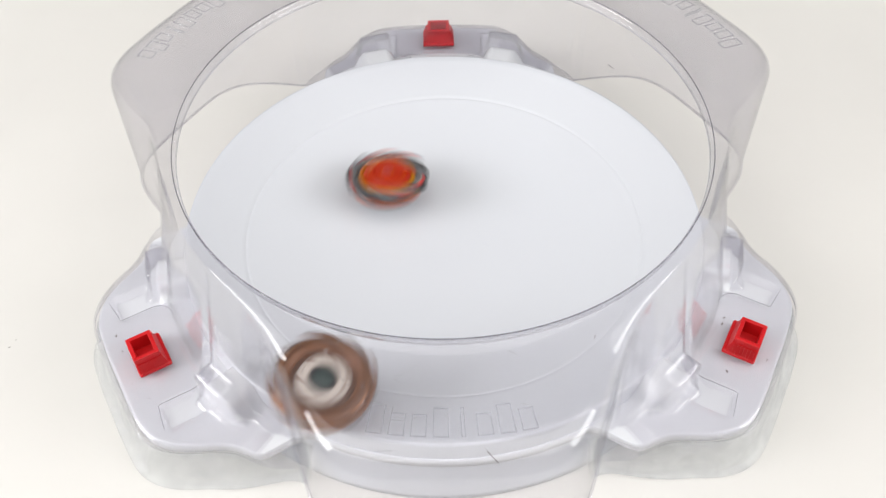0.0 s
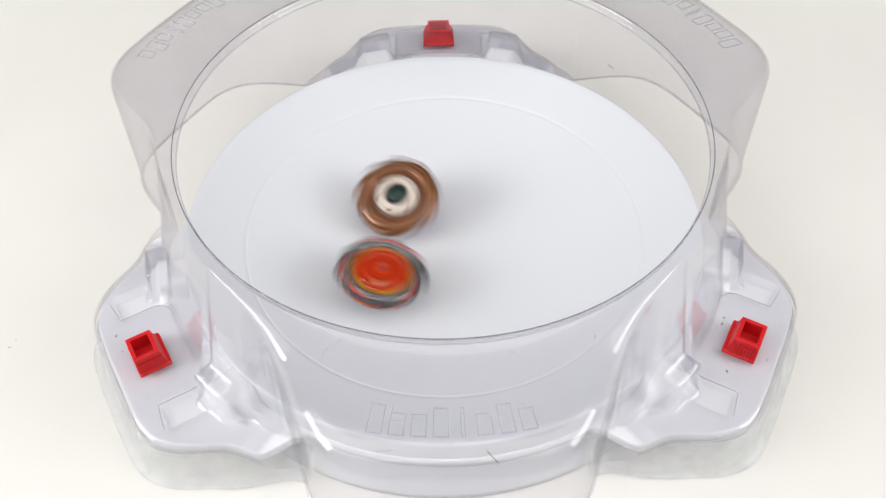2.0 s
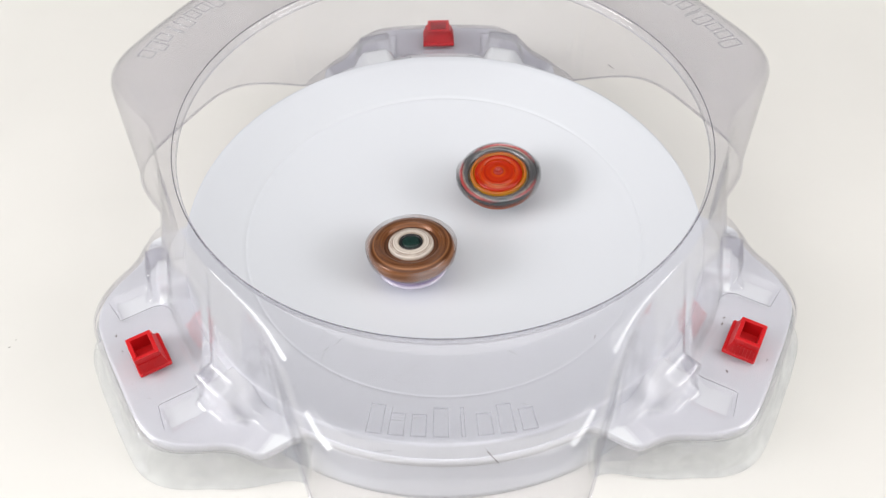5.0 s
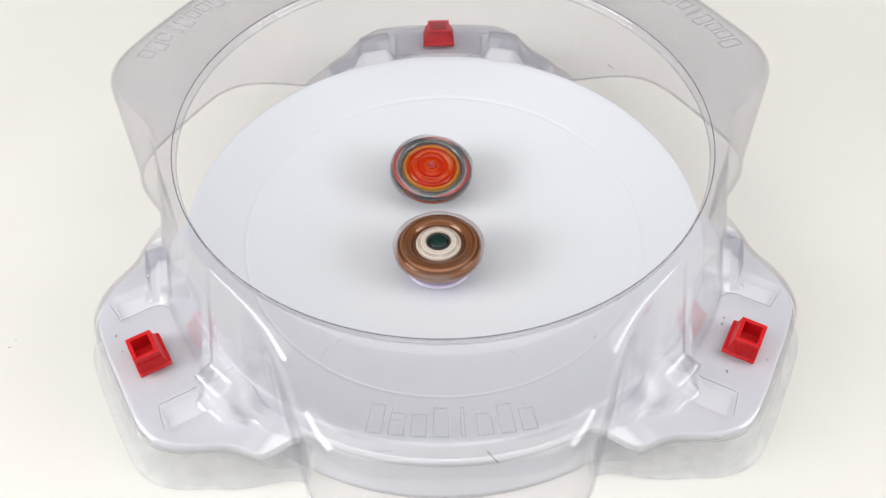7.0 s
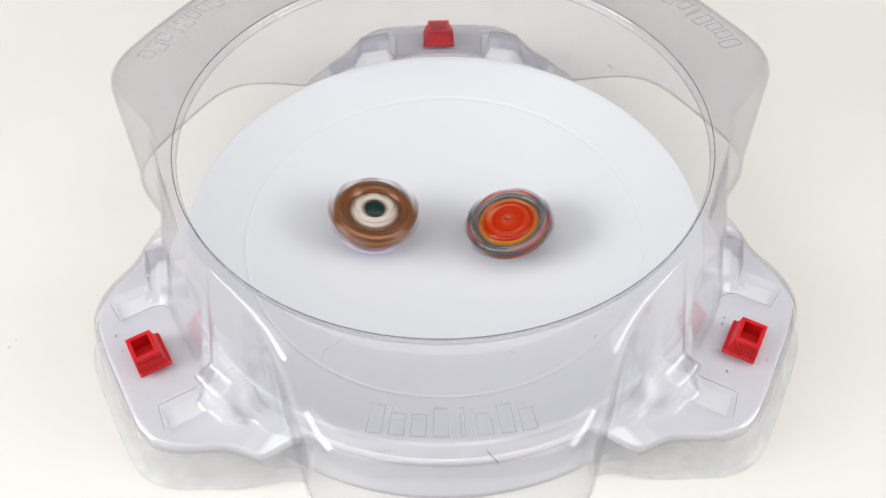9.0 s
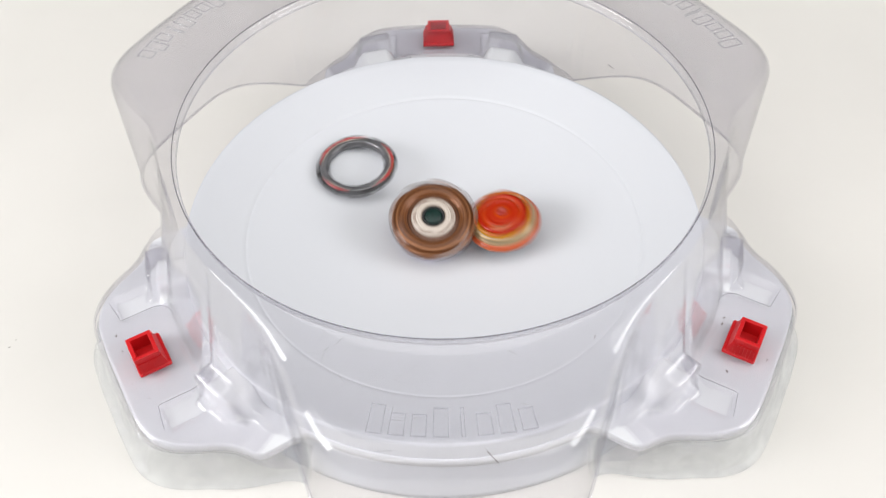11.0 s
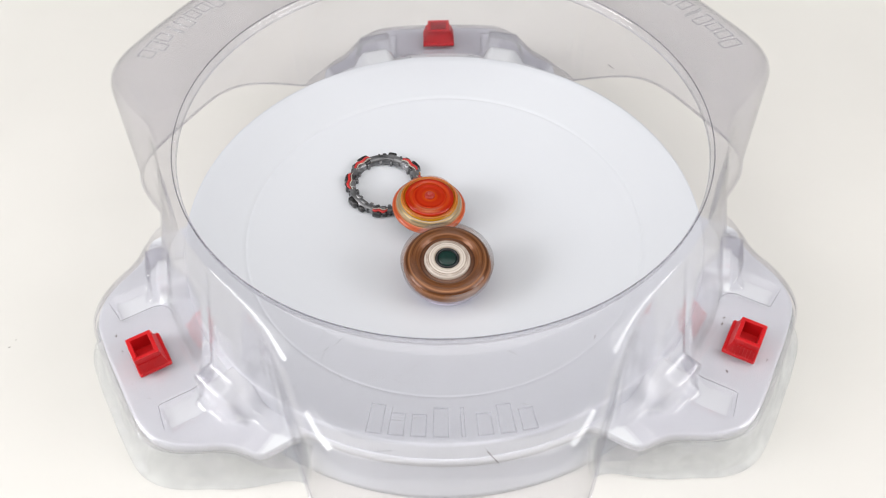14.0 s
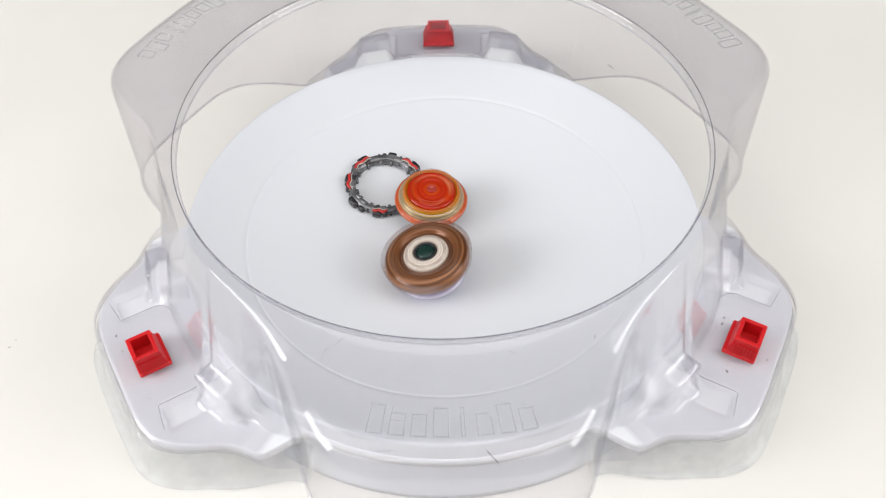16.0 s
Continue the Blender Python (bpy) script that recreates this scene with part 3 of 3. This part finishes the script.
def motions():
    """Keys the two tops and the ring at every thirtieth of a second."""
    # seconds, place of the tip in the dish (millimetres), lean of the axis (hundredths)
    rows_orange = [
        (0, -33.7, 31, 1, 16), (0.1, -23.9, 70.5, 1, 11), (0.2, -12.4, 88.6, 1, 10), (0.3, -4.3, 80.9, 1, 12),
        (0.4, -11.5, 81.7, 7, 7), (0.5, -29.1, 92, 11, 2), (0.6, -45.1, 71.5, 17, 0), (0.7, -55.2, 26.2, 16, 3),
        (0.8, -50.9, -15.6, 12, 5), (0.9, -33.3, -42.4, 8, 3), (1, -27.3, -67.8, 7, 1), (1.1, -38.1, -86.2, 8, 2),
        (1.2, -32.5, -77, 6, -1), (1.3, -11.1, -45.2, -1, 5), (1.4, 10.3, -3.5, -4, 7), (1.5, -11.9, 24.3, -2, 12),
        (1.6, -53.8, 32.1, 7, 11), (1.7, -81, 24.7, 12, 12), (1.8, -82.6, 3.2, 18, 13), (1.9, -65.2, -22.1, 22, 15),
        (2, -37.5, -41.5, 18, 8), (2.1, -4, -37.6, 12, -1), (2.2, 20.2, -16.5, 9, -1), (2.3, 32.5, 14.8, 8, -1),
        (2.4, 26.9, 50.4, 6, -12), (2.5, 22.5, 63, 5, -19), (2.6, 41.2, 39.4, -2, -19), (2.7, 44.2, 15.9, -7, -20),
        (2.8, 34.3, -5.2, -5, -21), (2.9, 23.5, -18.2, -4, -21), (3, 41.4, -28.1, -7, -24), (3.1, 48.6, -30.1, -10, -19),
        (3.2, 49, -17.5, -12, -15), (3.3, 43.3, -2.5, -13, -14), (3.4, 33.4, 10.3, -15, -11), (3.5, 19.7, 18.8, -15, -10),
        (3.6, 28.9, 36.6, -20, -8), (3.7, 32.1, 42.3, -17, -11), (3.8, 27.3, 32.9, -14, -11), (3.9, 22.1, 15.3, -11, -7),
        (4, 26.5, 11, -11, -5), (4.1, 32.6, 14.7, -10, -4), (4.2, 31.2, 13.9, -10, -4), (4.7, 40.3, 22.6, -9, -5),
        (5.2, 26.8, 42.1, -4, -8), (5.8, -5.4, 43.3, 3, -8), (6.3, -22.9, 23.3, 8, -5), (6.4, -12.7, 13.5, 8, -4),
        (6.5, -8.9, 37.7, 9, -9), (6.6, -9.4, 49.8, 11, -11), (6.7, -10.5, 51, 10, -12), (6.8, -12.3, 47.6, 9, -13),
        (6.9, -12.3, 41.6, 9, -14), (7, -8.5, 43.8, 7, -16), (7.1, -4.5, 47.8, 4, -18), (7.2, -1.1, 46.4, 2, -19),
        (7.3, 5, 46.7, -1, -21), (7.4, 8.9, 43.4, -4, -22), (7.5, 12.8, 40.1, -6, -24), (7.6, 16.4, 36.3, -7, -23),
        (7.7, 21.9, 32.4, -8, -23), (7.8, 26.9, 30.3, -10, -22), (7.9, 27.6, 23.8, -10, -21), (8, 26.5, 16.6, -11, -20),
        (8.1, 31.2, 14.5, -13, -17), (8.2, 30.3, 10.6, -15, -11), (8.3, 43.6, 12.4, -19, -8), (8.4, 42.5, 10.1, -17, -9),
        (8.5, 35.1, 5.7, -14, -9), (8.6, 41.3, 1.8, -14, -10), (8.7, 61, -1.7, -20, -8), (8.8, 63.1, -3.9, -25, -6),
        (8.9, 52.1, -4.8, -21, -4), (9, 40.9, -3.4, -19, -2), (9.1, 29.5, -9.6, -15, 2), (9.2, 40.1, -21.7, -14, 6),
        (9.7, 19.1, -39, -11, 5), (10.1, -16.4, -6.9, -6, -1), (10.4, -32.5, 25.2, -3, -9), (10.8, 7.2, 25.9, -9, -10),
        (11.1, 49.5, -8.5, -15, -7), (11.3, 61.4, -24.9, -17, -6), (11.4, 67.4, -18.2, -16, -2), (11.5, 67.3, -17.1, -15, 1),
        (11.6, 61.7, -10.1, -12, 4), (11.7, 51, -6.3, -8, 5), (11.8, 42, -7.8, -5, 8), (11.9, 27.8, -2.4, -1, 8),
        (12, 14.3, 1, 7, 0), (12.1, 9.5, 14.6, 12, -10), (12.2, 6.7, 27.4, 11, -14), (12.3, 7.1, 37.8, 10, -21),
        (12.4, 9.8, 52.3, 8, -26), (12.5, 9.4, 58.2, 7, -25), (12.6, 9.5, 61.8, 7, -25), (12.7, 9.7, 64.9, 7, -24),
        (12.8, 9.3, 62.2, 5, -20), (12.9, 7.4, 55.1, 4, -16), (13, 4.2, 42.5, 2, -11), (13.1, 1.9, 41.8, 0, -8),
        (13.2, -0.9, 34.1, 3, -5), (13.3, -2.9, 22.8, 6, -2), (13.4, -5.5, 15.6, 8, -1), (13.5, -9.5, 15.3, 12, 0),
        (13.6, -8.6, 14.7, 10, -1), (13.7, -10.3, 14.6, 9, -1), (13.8, -10, 18.6, 8, -3), (13.9, -9.8, 17.7, 7, -3),
        (14, -9.7, 17.1, 7, -4), (14.2, -9.2, 21.7, 4, -5), (14.3, -8.3, 22.6, 3, -5), (14.4, -8.9, 22.9, 3, -7),
        (14.6, -8.7, 24.4, 2, -5), (14.8, -4.6, 20.4, 1, -3), (15, -5.9, 25.6, 2, -3), (15.2, -5.5, 23.1, 3, -4),
        (15.4, -6.2, 22.2, 3, -4), (15.5, -7.8, 24.1, 4, -4), (15.6, -7.8, 23.5, 4, -5), (15.8, -7.8, 23.5, 4, -5),
        (16, -8.1, 22.9, 5, -7),
    ]
    rows_brown = [
        (0, -59.3, -118.5, 12, -10), (0.1, -45.3, -82, 10, 3), (0.2, -29.9, -35.2, 9, 10), (0.3, -8.6, 17.6, 4, 1),
        (0.4, 16.8, 21.9, -2, -1), (0.5, 45.8, -1.3, -6, 2), (0.6, 55.2, -18.8, -7, 5), (0.7, 53.6, -26.2, -7, 6),
        (0.8, 43.1, -25, -9, 6), (0.9, 26.9, -19, -9, 5), (1, 31.3, 9, -12, 8), (1.1, 61, 55.7, -20, 7),
        (1.2, 82.3, 83.6, -26, 1), (1.3, 85.2, 77.8, -30, 0), (1.4, 71.5, 46.8, -29, -4), (1.5, 79.2, 35, -32, -12),
        (1.6, 80.3, 26.5, -32, -14), (1.7, 61.5, 18, -28, -17), (1.8, 34.8, 9.9, -22, -23), (1.9, 4, 12, -15, -31),
        (2, -25, 24.5, -10, -31), (2.1, -46.5, 47.1, -7, -33), (2.2, -57.5, 73.6, 2, -35), (2.3, -55.3, 92.1, 10, -37),
        (2.4, -42, 97.7, 9, -34), (2.5, -43.5, 97.1, 12, -32), (2.6, -56.3, 91.2, 14, -36), (2.7, -49.5, 66.2, 13, -37),
        (2.8, -35.8, 33.1, 11, -30), (2.9, -24.8, 2.3, 9, -26), (3, -46.4, -6.7, 13, -23), (3.1, -61.1, -13.7, 18, -18),
        (3.2, -66.5, -20.2, 21, -15), (3.3, -62.2, -22.4, 22, -12), (3.4, -48.6, -19.7, 21, -10), (3.5, -32.5, -15.8, 21, -8),
        (3.6, -34.4, -31.8, 23, 3), (3.7, -31.9, -43.5, 24, 13), (3.8, -21.7, -43.4, 20, 17), (3.9, -13.3, -40, 16, 20),
        (4, -13.3, -53.5, 9, 23), (4.1, -15.2, -57.2, 3, 23), (4.2, -9.2, -49.1, -5, 22), (4.7, -14.8, -35, -4, 16),
        (5.2, -17, -20.7, -2, 10), (5.8, 1.9, -41.6, -3, 8), (6.3, 15.7, -45.3, -5, 5), (6.4, 11.7, -38.6, -5, -1),
        (6.5, 14.9, -66.1, -7, 0), (6.6, 12.4, -71.2, -4, 1), (6.7, 7.6, -60.7, -1, -1), (6.8, 4.1, -46.3, 0, 3),
        (6.9, -0.8, -28.3, 1, 6), (7, -2.8, -21.7, -1, 4), (7.1, -3.1, -20.4, -2, 2), (7.2, -4.5, -16.3, -4, 0),
        (7.3, -7.1, -18.3, -1, -2), (7.4, -8, -17.8, 0, -4), (7.5, -10.5, -19.6, 2, -7), (7.6, -12, -21.4, 6, -3),
        (7.7, -15.8, -26.2, 9, -1), (7.8, -19.2, -31.4, 13, 2), (7.9, -18.1, -30.4, 13, 5), (8, -16.8, -27.2, 13, 6),
        (8.1, -22, -28.6, 12, 8), (8.2, -20.1, -27.7, 11, 7), (8.3, -36, -32.3, 12, 10), (8.4, -36.9, -26.7, 10, 8),
        (8.5, -29.7, -21.9, 7, 7), (8.6, -37.7, -17.4, 6, 5), (8.7, -65.8, -8.4, 13, 1), (8.8, -69.3, 0.1, 15, -4),
        (8.9, -59.9, 4, 15, -7), (9, -42.7, 4.7, 13, -4), (9.1, -26, 4.7, 10, -1), (9.2, -37.9, 16.7, 12, 0),
        (9.7, -16.7, 18.5, 8, -6), (10.1, 18.4, 33.4, 1, -15), (10.4, 9.8, 25.5, 1, -17), (10.8, 1, -17.5, 1, -17),
        (11.1, -8.7, 19.9, 2, -27), (11.3, -3.8, 38.2, 1, -33), (11.4, -13.1, 22, 1, -29), (11.5, -21.3, -1, 0, -24),
        (11.6, -33.5, -20.5, 11, -17), (11.7, -39.2, -32.4, 20, -14), (11.8, -37.9, -40.8, 19, 4), (11.9, -32.4, -40.7, 15, 17),
        (12, -24.2, -35.3, 4, 20), (12.1, -18.1, -32.7, -1, 17), (12.2, -7.5, -25.7, -4, 14), (12.3, 1.9, -18.8, -9, 10),
        (12.4, 10.8, -9.3, -12, 6), (12.5, 15.2, -2.8, -13, 2), (12.6, 13, 4.4, -7, -7), (12.7, 10.1, -3.1, -1, -18),
        (12.8, 9.3, -6.6, -1, -17), (12.9, 8.7, -5.7, -1, -17), (13, 8, -8.1, 4, -12), (13.1, 6.2, -28.4, 10, -6),
        (13.2, 5, -37.2, 9, 4), (13.3, 5.7, -41.3, 6, 13), (13.4, 5.5, -36.9, 0, 13), (13.5, 7.1, -38.7, -6, 13),
        (13.6, 7.3, -38.6, -7, 6), (13.7, 6.5, -34.7, -9, -2), (13.8, 5.3, -35.7, -4, -4), (13.9, 3, -33.8, 0, -8),
        (14, 1.2, -30.6, 2, -10), (14.2, 0.6, -36.4, 7, -1), (14.3, -4, -34.8, 13, 9), (14.4, -0.8, -33.1, 3, 8),
        (14.6, -1.6, -30.4, -13, 6), (14.8, -3.5, -26.8, -3, -14), (15, -8.8, -35.7, 18, -3), (15.2, -6.4, -31.5, -4, 2),
        (15.4, -4.3, -23, -22, -13), (15.5, -6.7, -24, -5, -15), (15.6, -10.7, -23.9, 10, -21), (15.8, -11.2, -29.2, 20, 5),
        (16, -5.9, -27.8, -18, 0),
    ]
    # seconds, place of the loose ring in the dish (millimetres)
    rows_ring = [
        (11.3, -53.5, 52.1), (11.4, -36, 53.5), (11.5, -10.7, 30.1), (11.6, 8.4, 15), (11.7, 16.9, 2.2), (11.8, -1.1, 13.4),
        (11.9, -11.3, 15.2), (12, -14.8, 18.8), (12.1, -18.4, 32.7), (12.2, -23, 38), (12.3, -23.7, 38.8), (12.4, -23, 37.1),
        (12.5, -22.2, 35.3), (12.6, -23.7, 37), (12.7, -23, 37.1), (12.8, -23, 38), (12.9, -22.3, 37.1), (13, -25.7, 37),
        (13.1, -25.7, 35.2), (13.2, -29.2, 35), (13.3, -31.2, 34), (13.4, -32.6, 34.9), (13.5, -32.6, 34.9), (13.6, -37.7, 42.7),
        (13.7, -36.3, 42.7), (13.8, -36.3, 42.7), (16, -36.3, 42.7),
    ]
    steps = [k / FPS for k in range(int(16.0 * FPS) + 1)]
    spun = 0.0
    keys, ride = [], []
    for t in steps:
        m = standing(*glide(rows_orange, t), spun)
        keys.append((t, m))
        ride.append((t, m @ pose(0, 0, 0.0176)))
        spun -= 88
    walk(ORANGE_TOP, keys)
    spun = 0.0
    keys = []
    for t in steps:
        keys.append((t, standing(*glide(rows_brown, t), spun)))
        spun += 88
    walk(BROWN_TOP, keys)
    # the ring rides on the orange top, is knocked off at 10.4 s, drops, spins out and lies still
    keys = []
    spun = 0.0
    loose = None
    for t, m in ride:
        if t <= 10.4:
            keys.append((t, m))
            loose = m
            continue
        x, y = glide(rows_ring, max(11.3, t))
        wobble = 10 * (1 - ease(11.5, 12.1, t))
        tx, ty = -0.11 * x + wobble * math.sin(9 * t), -0.11 * y - 6 * ease(11.8, 12.4, t) + wobble * math.cos(9 * t)
        flat = standing(x, y, tx, ty, spun + 28 * ease(13.3, 13.8, t) - 40 * (1 - ease(12.0, 12.5, t)), 0.0012 + 0.004 * (1 - ease(11.4, 12.0, t)))
        k = ease(10.4, 11.0, t)
        if k < 1:
            q = (loose @ pose(0, 0, 0, 0, 0, spun)).to_quaternion().slerp(flat.to_quaternion(), k)
            place = loose.translation.lerp(flat.translation, k) + Vector((0, 0, 0.03 * k * (1 - k)))
            flat = Matrix.Translation(place) @ q.to_matrix().to_4x4()
        keys.append((t, flat))
        spun += -80 * (1 - ease(11.2, 12.0, t))
    walk(ARMOUR_RING, keys)


room()
table()
STADIUM = stadium()
crumb(-0.245, -0.06, 0.0006)
crumb(-0.243, -0.055, 0.0004)
crumb(0.118, -0.165, 0.0006)
crumb(-0.115, -0.185, 0.0004)
ORANGE_TOP = orange_top()
BROWN_TOP = brown_top()
ARMOUR_RING = armour_ring()
motions()
